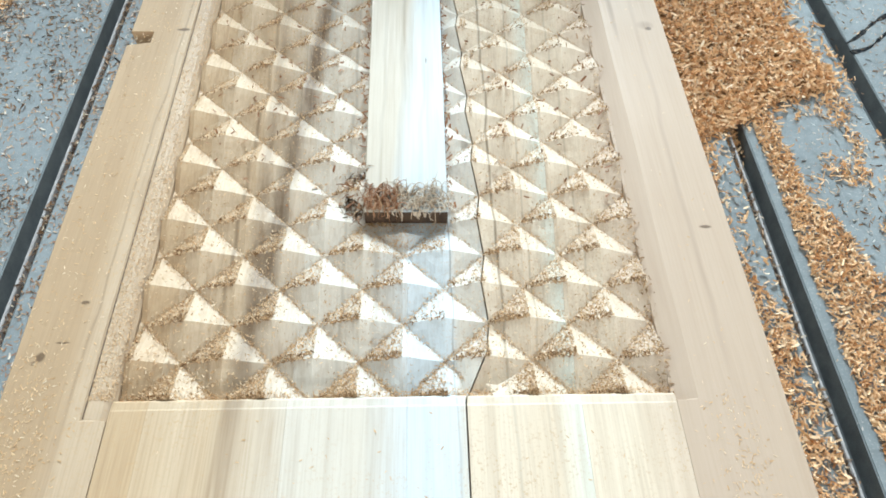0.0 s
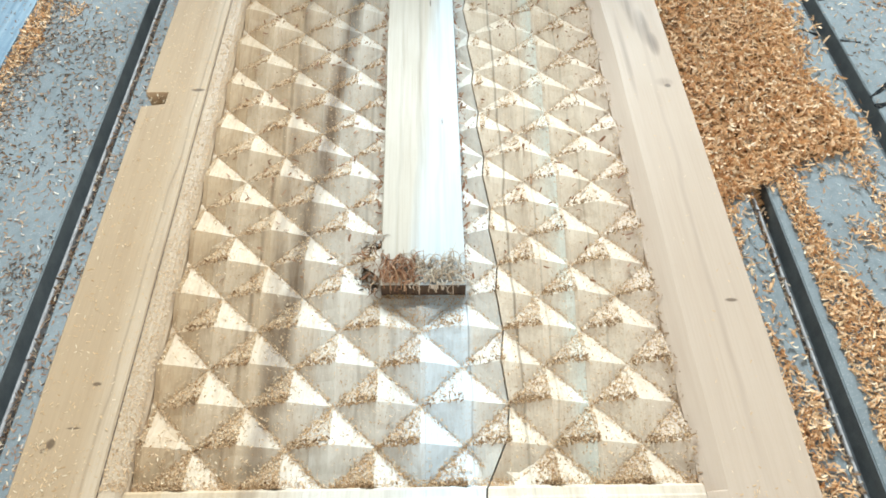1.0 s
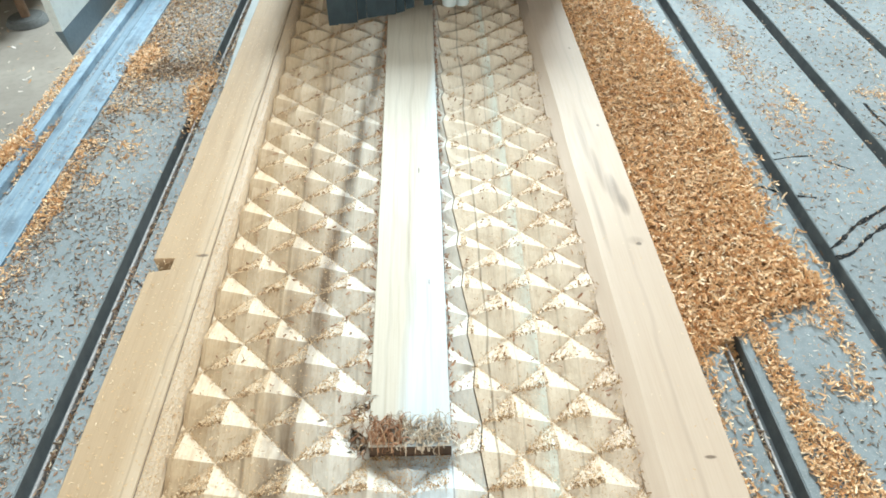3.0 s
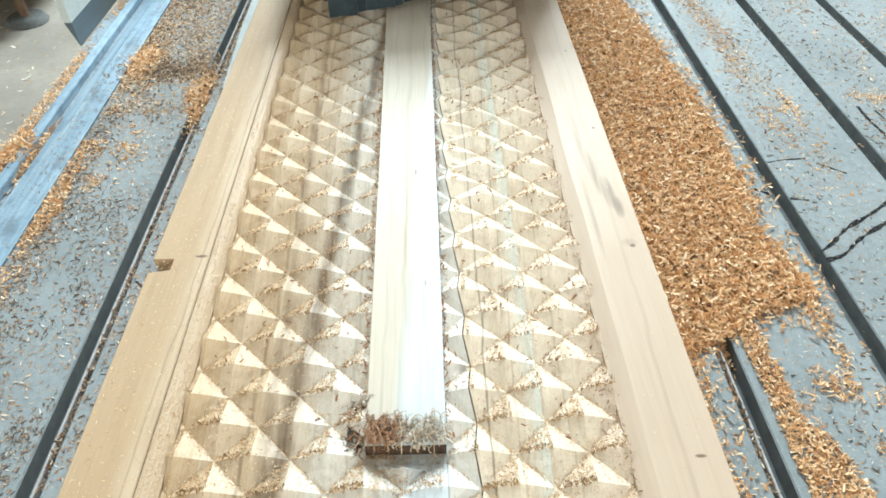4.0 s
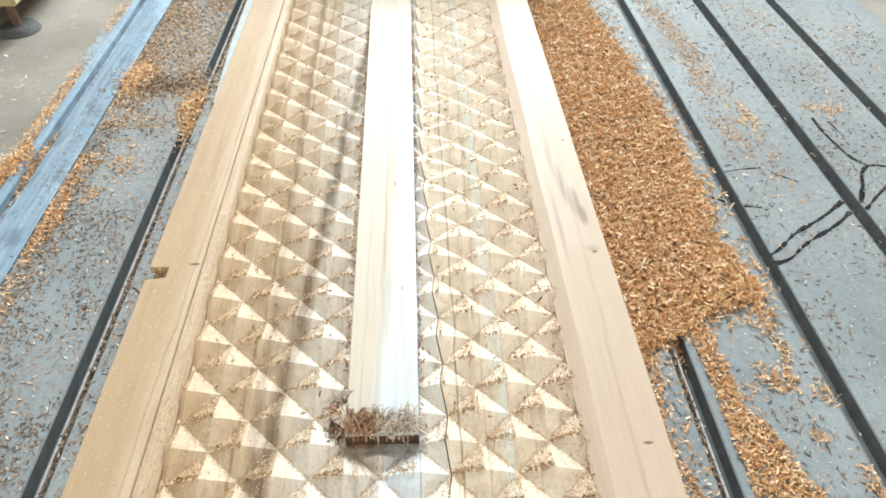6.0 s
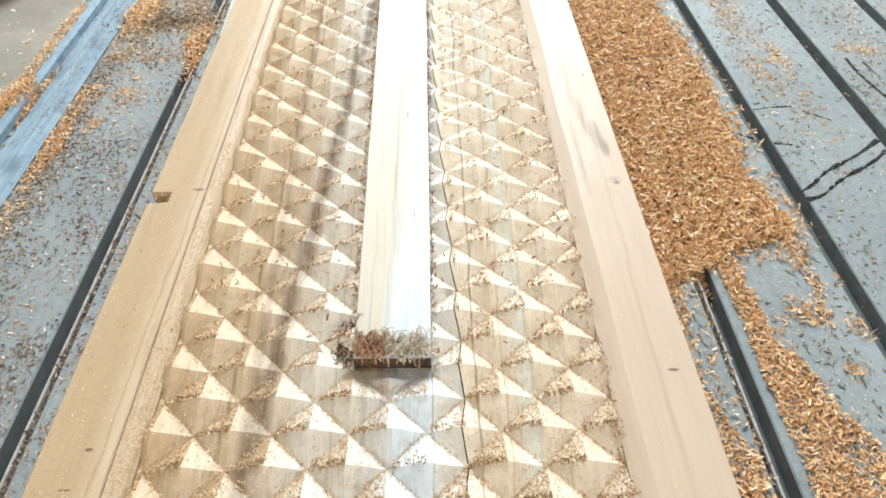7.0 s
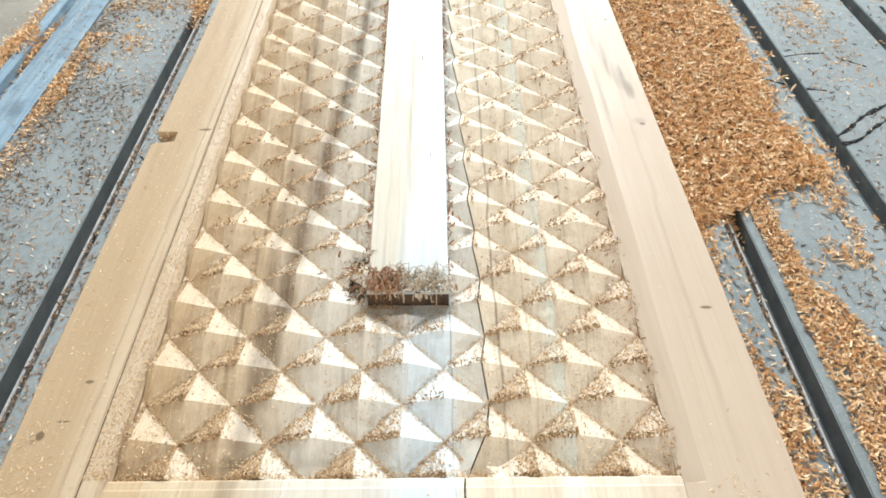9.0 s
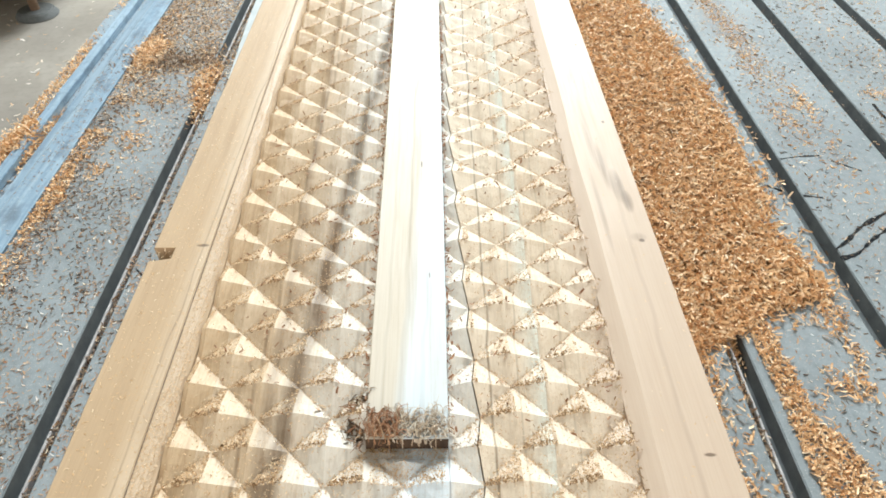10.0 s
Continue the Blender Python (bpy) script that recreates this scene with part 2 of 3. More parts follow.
M_CEIL = plain("sheet_roof", (0.38, 0.4, 0.42), (0.48, 0.5, 0.52), 1.2, 0.6)
M_CRATE = plain("ochre_board", (0.48, 0.37, 0.20), (0.60, 0.48, 0.28), 12, 0.7)
M_BATTEN = plain("pale_batten", (0.36, 0.385, 0.38), (0.46, 0.48, 0.47), 20, 0.7)
M_LEG = plain("grey_enamel", (0.50, 0.52, 0.50), (0.60, 0.62, 0.60), 8, 0.5)
M_CLEAR = plain("pale_plastic", (0.42, 0.47, 0.48), (0.55, 0.6, 0.6), 30, 0.25)
# dark brown base of the heap: shade in the gaps between shavings, as colour
M_HEAP = plain("shavings_gap_shade", (0.15, 0.08, 0.035), (0.42, 0.24, 0.11), 190, 0.9)
M_RUST = plain("rusty_steel", (0.12, 0.07, 0.04), (0.2, 0.12, 0.07), 30, 0.7)
M_RUBBER = plain("dusty_rubber", (0.06, 0.062, 0.06), (0.1, 0.1, 0.095), 60, 0.7)

# ---- mesh helpers ----


def mesh_object(name, verts, faces, material, smooth=False):
    me = bpy.data.meshes.new(name)
    me.from_pydata(verts, [], faces)
    me.materials.append(material)
    if smooth:
        me.shade_smooth()
    return new(name, me)


def part(name, bm, material, parent=None, label=""):
    me = bpy.data.meshes.new(name)
    bm.to_mesh(me)
    bm.free()
    me.materials.append(material)
    ob = new(name, me)
    if parent is not None:
        ob.parent = parent
    return tagged(ob, label)


def box_bm(x0, x1, y0, y1, z0, z1, bevel=0.0, bm=None):
    own = bm is None
    bm = bm or bmesh.new()
    geo = bmesh.ops.create_cube(bm, size=1.0)["verts"]
    for v in geo:
        v.co = Vector(((x0 + x1) / 2 + v.co.x * (x1 - x0), (y0 + y1) / 2 + v.co.y * (y1 - y0), (z0 + z1) / 2 + v.co.z * (z1 - z0)))
    if bevel:
        edges = {e for v in geo for e in v.link_edges}
        bmesh.ops.bevel(bm, geom=list(edges), offset=bevel, segments=2, affect="EDGES")
    return bm


def tube_bm(radius, z0, z1, segments=32, bevel=0.0, x=0.0, y=0.0, top=None):
    bm = bmesh.new()
    bmesh.ops.create_cone(bm, cap_ends=True, segments=segments, radius1=radius, radius2=radius if top is None else top, depth=z1 - z0,
                          matrix=Matrix.Translation((x, y, (z0 + z1) / 2)))
    if bevel:
        ring = [e for e in bm.edges if abs(e.verts[0].co.z - e.verts[1].co.z) < 1e-6]
        bmesh.ops.bevel(bm, geom=ring, offset=bevel, segments=2, affect="EDGES")
    return bm


def empty(name, x=0.0, y=0.0, z=0.0):
    ob = new(name)
    ob.location = (x, y, z)
    return ob


def loft(profile, ys, shape=None):
    """A closed profile of (x, z), drawn along y; shape(x, y, z) moves a point."""
    verts, faces, k = [], [], len(profile)
    for y in ys:
        for x, z in profile:
            verts.append(shape(x, y, z) if shape else (x, y, z))
    for j in range(len(ys) - 1):
        for i in range(k):
            a, b = j * k + i, j * k + (i + 1) % k
            faces.append((a, b, b + k, a + k))
    faces.append(tuple(range(k)))
    faces.append(tuple(range((len(ys) - 1) * k, len(ys) * k))[::-1])
    bm = bmesh.new()
    vs = [bm.verts.new(v) for v in verts]
    for f in faces:
        bm.faces.new([vs[i] for i in f])
    bmesh.ops.recalc_face_normals(bm, faces=bm.faces)
    return bm


# ---- room ----
def room():
    floor = part("floor", box_bm(-6, 7, -5, 8, -0.1, 0.0), M_FLOOR)
    tagged(floor, "stained grey-brown concrete workshop floor with sawdust", "floor", kind="structure")
    for name, b in (("wall_west", (-6.2, -6, -5, 8, 0, 6.6)), ("wall_east", (7, 7.2, -5, 8, 0, 6.6))):
        tagged(part(name, box_bm(*b), M_WALL), "plain limewashed workshop wall", "wall", kind="structure")
    # unseen south wall; its opening is added to go with the fill lamp
    wall = bmesh.new()
    for b in ((-6.2, -1.4, -5.2, -5, 0, 6.6), (2.6, 7.2, -5.2, -5, 0, 6.6), (-1.4, 2.6, -5.2, -5, 3.6, 6.6)):
        box_bm(*b, bm=wall)
    tagged(part("wall_south", wall, M_WALL), "unseen limewashed workshop wall with an opening added for fill light", "wall", kind="structure")
    tagged(part("ground", box_bm(-40, 40, -60, -5.2, -0.12, -0.02), M_FLOOR), "unseen bare concrete ground outside the added opening", "ground", kind="structure")
    wall = bmesh.new()
    for b in ((-6.2, 7.2, 8, 8.2, 0, 3.6), (-6.2, -1.5, 8, 8.2, 3.6, 6.6), (3.1, 7.2, 8, 8.2, 3.6, 6.6), (-1.5, 3.1, 8, 8.2, 6.3, 6.6)):
        box_bm(*b, bm=wall)
    tagged(part("wall_north", wall, M_WALL), "limewashed workshop wall with a high window opening", "wall", kind="structure")
    tagged(part("ceiling", box_bm(-6.2, 7.2, -5.2, 8.2, 6.6, 6.7), M_CEIL), "grey sheet workshop roof", "ceiling", kind="structure")


room()

# ---- router table ----
BED, TOP = 0.80, 0.85
SLOTS = [-0.476, -0.2265, 0.024, 0.2745, 0.5165, 0.758, 1.018, 1.265]
HALF = 0.0165
Y0, Y1 = -0.9, 3.6


def router_table():
    table = empty("router_table", 0.3, 1.0, 0.0)
    table.location = (0, 0, 0)
    tagged(table, "router table with grey slotted bed boards, littered with shavings", "machine table")
    edges = [-0.694] + SLOTS + [1.56]
    for i in range(len(edges) - 1):
        a = edges[i] + (HALF if i else 0.0)
        b = edges[i + 1] - (HALF if i < len(edges) - 2 else 0.0)
        part("bed_board", box_bm(a, b, Y0, Y1, BED - 0.034, BED, 0.0014), M_BED, table)
    for x in SLOTS:
        # thin liner added over the board sides to darken the slot as shade would
        u = [(x - HALF, BED - 0.001), (x - HALF, BED - 0.033), (x + HALF, BED - 0.033), (x + HALF, BED - 0.001),
             (x + HALF - 0.0006, BED - 0.001), (x + HALF - 0.0006, BED - 0.0295), (x - HALF + 0.0006, BED - 0.0295), (x - HALF + 0.0006, BED - 0.001)]
        channel = part("slot_shade_liner", loft(u, [Y0, Y1]), M_SLOT, table, "dark liner painted for the shade inside the slot")
        lip = x - 0.002 if x < 0.1 else x - 0.005
        high = BED - (0.0085 if x < 0.6 else 0.019)
        part("slot_lip", loft([(lip, BED - 0.0295), (lip, high - 0.0015), (lip + 0.001, high), (lip + 0.0035, high), (lip + 0.0045, high - 0.0015), (lip + 0.0045, BED - 0.0295)],
                              [Y0 + 0.01, Y1 - 0.01]), M_LIP, channel, "dusty pale metal lip in the slot")
    part("bed_frame", box_bm(-0.692, 1.56, Y0 + 0.02, Y1 - 0.02, BED - 0.13, BED - 0.0345, 0.003), M_FRAME, table)
    for x in (-0.6, 1.42):
        for y in (-0.7, 1.0, 2.8):
            part("leg", box_bm(x - 0.05, x + 0.05, y - 0.05, y + 0.05, 0.0, BED - 0.1305, 0.004), M_FRAME, table)
    # side beam with its guide rail
    part("side_beam", box_bm(-0.888, -0.6945, Y0, Y1, BED - 0.16, BED - 0.034, 0.003), M_FRAME, table, "blue-grey painted steel side beam")
    part("guide_rail", loft([(-0.792, BED - 0.0335), (-0.792, BED - 0.022), (-0.786, BED - 0.017), (-0.764, BED - 0.013), (-0.758, BED - 0.006), (-0.752, BED - 0.003), (-0.73, BED - 0.0015),
                             (-0.6985, BED - 0.001), (-0.6975, BED - 0.0335)], [Y0 + 0.02, Y1 - 0.02]), M_STEEL, table, "steel guide rail with blue reflection and sparkle in its colour")
    part("rack", box_bm(-0.836, -0.812, Y0 + 0.02, Y1 - 0.02, BED - 0.0335, BED - 0.016, 0.001), M_STEEL, table)
    return table


TABLE = router_table()


def ribbon(name, points, width, z, material, parent, label=""):
    """A thin flat line on the bed along points of the plan."""
    bm = bmesh.new()
    pts = [Vector((*p, 0.0)) for p in points]
    rows = []
    for i, p in enumerate(pts):
        d = (pts[min(i + 1, len(pts) - 1)] - pts[max(i - 1, 0)]).normalized()
        s = Vector((-d.y, d.x, 0)) * width / 2 * max(0.12, 0.75 + 0.9 * noise.noise((p.x * 60, p.y * 60, width * 900)))
        rows.append([bm.verts.new((q.x, q.y, zz)) for zz in (z, z - 0.002) for q in (p + s, p - s)])
    for a, b in zip(rows, rows[1:]):
        for i, j in ((0, 1), (1, 3), (3, 2), (2, 0)):
            bm.faces.new((a[i], a[j], b[j], b[i]))
    bmesh.ops.recalc_face_normals(bm, faces=bm.faces)
    return part(name, bm, material, parent, label)


def spline(points, n=8):
    """Points of a smooth line through the given ones."""
    p = [Vector((*q, 0)) for q in points]
    p = [2 * p[0] - p[1]] + p + [2 * p[-1] - p[-2]]
    out = []
    for a, b, c, d in zip(p, p[1:], p[2:], p[3:]):
        for i in range(n):
            t = i / n
            q = 0.5 * (2 * b + (c - a) * t + (2 * a - 5 * b + 4 * c - d) * t * t + (3 * b - a - 3 * c + d) * t ** 3)
            out.append((q.x, q.y))
    return out + [(p[-2].x, p[-2].y)]


for line, width in (
        ([(0.7735, 0.882), (0.80, 0.90), (0.85, 0.942), (0.93, 0.99), (0.998, 1.04)], 0.011),
        ([(0.7735, 0.858), (0.81, 0.872), (0.86, 0.912), (0.95, 0.967), (0.998, 1.005)], 0.010),
        ([(1.037, 1.035), (1.07, 1.09), (1.095, 1.14), (1.13, 1.165), (1.18, 1.15), (1.215, 1.10)], 0.012),
        ([(1.037, 1.012), (1.09, 1.06), (1.14, 1.10), (1.17, 1.13)], 0.010),
        ([(1.082, 1.365), (1.08, 1.32), (1.084, 1.27), (1.096, 1.2), (1.12, 1.165)], 0.009),
        ([(1.115, 1.347), (1.123, 1.28)], 0.006),
        ([(0.776, 1.03), (0.812, 1.024)], 0.007),
        ([(0.715, 1.062), (0.74, 1.044)], 0.006),
        ([(0.777, 1.149), (0.82, 1.158), (0.866, 1.162)], 0.004),
        ([(0.883, 1.144), (0.93, 1.109)], 0.005),
        ([(-0.455, 0.835), (-0.435, 0.815)], 0.006)):
    ribbon("groove", spline(line, 6), width, BED + 0.0006, M_GROOVE, TABLE, "dark curved groove routed into the bed")

# ---- carved panel ----
PX, PY = 0.0985, 0.0949
XA, YA = -0.3323, 0.2426
NODE_Z, APEX_Z = 0.8305, 0.8480
DOOR0, DOOR1, FIELD1 = 0.03, 2.26, 2.10
CUTS = [-0.290, -0.252, -0.108, 0.018, 0.11, 0.205, 0.3085]


def field_height(x, y):
    u, v = (x - XA) / (PX / 2), (y - YA) / (PY / 2)
    i, j = math.floor(u), math.floor(v)
    fu, fv = u - i, v - j
    if (i + j) % 2:
        fu = 1 - fu
    h = abs(1 - fu - fv)
    h = math.sqrt(h * h + 0.0009) - 0.012
    w = 0.0012 * (noise.noise((x * 40, y * 40, 3.0)) + 0.5 * noise.noise((x * 120, y * 120, 7.0)))
    z = NODE_Z + (APEX_Z - NODE_Z) * h * (1 - 0.06 * h ** 4) + w
    if -0.04 < x < 0.073 and 0.462 < y < 0.5:
        z = min(z, 0.8285)
    return z


def joint(x, y):
    """The open joint between two boards wanders with the carving."""
    k = math.exp(-((x - 0.11) / 0.03) ** 2)
    saw = abs(((y - YA) / PY) % 1.0 - 0.5) * 4 - 1
    bend = 0.0038 * saw if y > 0.3 else -0.029 * min(1.0, (0.3 - y) / 0.06)
    bend += -0.036 * max(0.0, min(0.7, y - 0.5))
    return x + k * bend


def carved_board(x0, x1):
    """One glued board of the panel: carved field, steep end wall and plain end."""
    sub = 5
    grid_x = sorted({x0, x1} | {XA + PX / 2 / sub * k for k in range(-2, 70) if x0 + 0.002 < XA + PX / 2 / sub * k < x1 - 0.002})
    ny = int((FIELD1 - YA - 0.004) / (PY / 2 / sub))
    grid_y = [YA + 0.0035 + 0.0] + [YA + PY / 2 / sub * k for k in range(1, ny)]
    bm = bmesh.new()
    rows = []
    edge = 0.0008 * noise.noise((x0 * 9, 0, 0))

    head = [(DOOR0, 0.80), (DOOR0, TOP - 0.001), (DOOR0 + 0.001, TOP), (YA - 0.011 + edge, TOP), (YA - 0.009 + edge, TOP - 0.0008), (YA - 0.001 + edge, TOP - 0.0018), (YA + 0.002 + edge, TOP - 0.006)]
    tail = [(FIELD1, TOP - 0.001), (FIELD1 + 0.002, TOP), (DOOR1, TOP), (DOOR1, 0.80)]
    for y, z in head:
        rows.append([bm.verts.new((joint(x, y), y, z)) for x in grid_x])
    for y in grid_y:
        rows.append([bm.verts.new((joint(x, y), y, field_height(x, y))) for x in grid_x])
    for y, z in tail:
        rows.append([bm.verts.new((joint(x, y), y, z)) for x in grid_x])
    for a, b in zip(rows, rows[1:]):
        for i in range(len(grid_x) - 1):
            q = [a[i], a[i + 1], b[i + 1], b[i]]
            xm, ym = (q[0].co.x + q[2].co.x) / 2, (q[0].co.y + q[2].co.y) / 2
            odd = (math.floor((xm - XA) / (PX / 2)) + math.floor((ym - YA) / (PY / 2))) % 2
            if odd:
                bm.faces.new((q[0], q[1], q[2]))
                bm.faces.new((q[0], q[2], q[3]))
            else:
                bm.faces.new((q[0], q[1], q[3]))
                bm.faces.new((q[1], q[2], q[3]))
    for k in (0, -1):
        low = [bm.verts.new((r[k].co.x, r[k].co.y, 0.80)) for r in rows]
        for (a, b), (c, d) in zip(zip(rows, rows[1:]), zip(low, low[1:])):
            try:
                bm.faces.new((a[k], b[k], d, c))
            except ValueError:
                pass
    bmesh.ops.remove_doubles(bm, verts=bm.verts, dist=1e-5)
    bmesh.ops.recalc_face_normals(bm, faces=bm.faces)
    return bm


def door():
    d = empty("carved_wood_panel")
    tagged(d, "unfinished pale wooden panel carved with rows of pyramids", "carved panel")
    for i, (a, b) in enumerate(zip(CUTS, CUTS[1:])):
        gap_a = 0.001 if i == 4 else 0.0001
        gap_b = 0.001 if i == 3 else 0.0001
        part("panel_board", carved_board(a + gap_a, b - gap_b), M_BOARDS[i], d)
    ys = [DOOR0 + (DOOR1 - DOOR0) * k / 60 for k in range(61)] + [0.803, 0.809, 0.815, 0.821, 0.827, 0.831, 0.835, 0.2215, 0.223, 0.2345, 0.2365]
    ys.sort()

    def left(x, y, z):
        if y < 0.2225 and z > 0.81 and x > -0.32:
            z = TOP
        if x < -0.39:
            x -= -0.008 * max(0.0, 0.55 - y) + 0.0012 * noise.noise((1.0, y * 6, 0))
            if 0.804 < y < 0.834:
                return (x + 0.028 * min((y - 0.803) / 0.024, (0.835 - y) / 0.008), y, min(z, TOP - 0.042))
        elif x < -0.311:
            x += 0.0015 * noise.noise((2.0, y * 5, 0))
        return (x, y, z)

    stile = part("stile", loft([(-0.409, 0.80), (-0.409, 0.8485), (-0.4075, 0.85), (-0.374, 0.85), (-0.3185, 0.85), (-0.3172, 0.8475), (-0.3158, 0.8474), (-0.3145, 0.8488), (-0.307, 0.8478), (-0.300, 0.8455), (-0.295, 0.8415), (-0.2912, 0.836), (-0.2903, 0.80)], ys, left),
         M_STILE_L, d, "tan stile with a notch in its outer edge")

    # dark strip on the groove bottom, painted in for the shade there
    part("groove_shade", box_bm(-0.3170, -0.3161, 0.2245, FIELD1, 0.847, 0.8479), M_CUT_SHADE, stile, "dark line for the shade in the border groove")

    def right(x, y, z):
        if y < 0.2355 and z > 0.81:
            z = TOP if x < 0.42 else z
        if 0.31 < x < 0.36:
            x += 0.003 * noise.noise((3.0, y * 4, 0))
        return (x, y, z)

    part("stile", loft([(0.43, 0.80), (0.43, 0.8485), (0.4285, 0.85), *[(0.3088 + 0.024 * (1 - math.cos(k / 14 * math.pi)) / 2, 0.838 + 0.012 * (1 - math.cos(k / 14 * math.pi)) / 2) for k in range(14, -1, -1)], (0.3088, 0.80)][::-1], ys, right),
         M_STILE_R, d, "pinkish stile with a hollow inner edge")

    def strip(x, y, z):
        t = (y - 0.486) / 1.3
        if x < 0:
            x -= 0.012 * t
        x += 0.0008 * noise.noise((x * 50, y * 9, 5.0))
        return (x, y, z)

    sy = [0.486 + (FIELD1 - 0.486) * k / 50 for k in range(51)]
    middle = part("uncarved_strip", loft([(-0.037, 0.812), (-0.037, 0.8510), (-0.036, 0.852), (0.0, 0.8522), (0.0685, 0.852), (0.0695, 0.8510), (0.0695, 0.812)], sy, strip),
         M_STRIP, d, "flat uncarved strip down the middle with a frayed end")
    # thin cap that darkens the end face; its shade is painted in
    cap = [(-0.0368, 0.815), (-0.0368, 0.8505), (-0.02, 0.8508), (0.03, 0.8506), (0.0692, 0.8505), (0.0692, 0.815)]
    part("shaded_end", loft(cap, [0.4845, 0.4862]), M_CUT_SHADE, middle, "dark brown cut end, burn and shade in its colour")
    return d


DOOR = door()


def batten():
    b = part("pale_batten", loft([(-0.438, 0.80), (-0.4115, 0.80), (-0.4115, 0.836), (-0.413, 0.838), (-0.4365, 0.838), (-0.438, 0.836)],
                                 [1.40, 1.55, 1.7, 2.0, 2.26], lambda x, y, z: (x + (0.02 * max(0.0, (1.8 - y) / 0.4) if x < -0.43 else 0.0), y, z)), M_BATTEN)
    return tagged(b, "pale grey tapered wooden batten lying against the panel", "batten")


batten()


# ---- shavings ----
def chips(name, places, size, material, label, curl=0.6, flat=0.35, roll=0.0):
    """Many little curled shavings at places (x, y, z)."""
    rng = np.random.default_rng(len(places) + 11)
    verts, faces = [], []
    for x, y, z in places:
        l = size * rng.uniform(0.5, 1.5)
        w = l * rng.uniform(0.16, 0.34)
        c = rng.uniform(-0.4, 1.0) * curl
        a = rng.uniform(0, 2 * math.pi)
        turn = Euler((rng.normal(0, flat) + rng.uniform(-roll, roll), rng.normal(0, flat), a)).to_matrix()
        k = len(verts)
        for s in (-1.0, -0.33, 0.33, 1.0):
            ang = s * c * 1.3
            px = math.sin(ang) / (c * 1.3) * l / 2 if abs(c) > 0.05 else s * l / 2
            pz = (1 - math.cos(ang)) / (c * 1.3) * l / 2 if abs(c) > 0.05 else 0.0
            ww = w * (1 - 0.35 * abs(s))
            for side in (-0.5, 0.5):
                v = turn @ Vector((px, side * ww, pz))
                verts.append((x + v.x, y + v.y, z + v.z + 0.12 * w))
        for i in range(3):
            b = k + 2 * i
            faces.append((b, b + 1, b + 3, b + 2))
    ob = mesh_object(name, verts, faces, material)
    return tagged(ob, label, "wood shavings", kind="stuff")


R = np.random.default_rng(5)


def pile_edge(y):
    """How far to the right the heap of shavings reaches at y."""
    e = np.interp(y, [0.66, 0.69, 0.72, 0.75, 0.775, 0.83, 0.92, 1.05, 1.35, 1.6, 2.0, 2.4], [0.45, 0.535, 0.565, 0.66, 0.715, 0.712, 0.685, 0.70, 0.712, 0.695, 0.65, 0.63])
    return e + 0.022 * noise.noise((y * 11, 4.0, 0.0)) + 0.014 * noise.noise((y * 33, 1.0, 0.0))


def pile_height(x, y):
    e = pile_edge(y)
    if x > e or y < 0.66:
        return 0.0
    k = min(1.0, (e - x) / 0.05, (y - 0.66) / 0.12)
    return max(0.0, k) * (0.009 + 0.006 * noise.noise((x * 14, y * 14, 2.0)) + 0.004 * noise.noise((x * 45, y * 45, 9.0)))


def heap():
    xs = np.linspace(0.4305, 0.74, 50)
    ys = np.linspace(0.66, 2.5, 240)
    bm = bmesh.new()
    g = [[bm.verts.new((x, y, BED - 0.002 + pile_height(x, y))) for x in xs] for y in ys]
    for a, b in zip(g, g[1:]):
        for i in range(len(xs) - 1):
            if max(v.co.z for v in (a[i], a[i + 1], b[i + 1], b[i])) > BED:
                bm.faces.new((a[i], a[i + 1], b[i + 1], b[i]))
    bmesh.ops.delete(bm, geom=[v for v in bm.verts if not v.link_faces], context="VERTS")
    ob = part("shavings_heap", bm, M_HEAP)
    tagged(ob, "heap of orange-brown wood shavings along the panel edge", "wood shavings", kind="stuff")
    places = []
    while len(places) < 24000:
        y = 0.66 + 1.8 * R.random() ** 1.45
        x = R.uniform(0.434, 0.75)
        e = pile_edge(y)
        if x < e or R.random() < 0.3 * math.exp(-(x - e) / 0.03):
            if abs(x - 0.5165) < HALF and y < 0.68:
                continue
            places.append((x, y, BED + pile_height(x, y) + R.uniform(0, 0.006)))
    chips("heap_shavings", places, 0.0122, M_CHIP, "loose curled orange shavings on the heap", 1.2, 0.4, 1.25)


heap()


def scatter(n, x0, x1, y0, y1, density, z=BED, skip_slots=True, lift=0.001):
    out = []
    tries = 0
    while len(out) < n and tries < n * 40:
        tries += 1
        x, y = R.uniform(x0, x1), R.uniform(y0, y1)
        if R.random() > density(x, y):
            continue
        slot = min(SLOTS, key=lambda v: abs(x - v)) - x
        if skip_slots and abs(slot) < HALF + 0.002:
            if (slot > -0.004) == (x < 0.1) or R.random() < 0.6:
                continue
            zz = BED - 0.0085 if abs(slot) < 0.006 else BED - 0.024
        else:
            zz = z
        out.append((x, y, zz + lift * R.random()))
    return out


def patchy(scale, seed, lo, hi):
    return lambda x, y: min(1.0, max(0.0, (noise.noise((x * scale, y * scale * 0.6, seed)) * 0.5 + 0.5 - lo) / (hi - lo)))


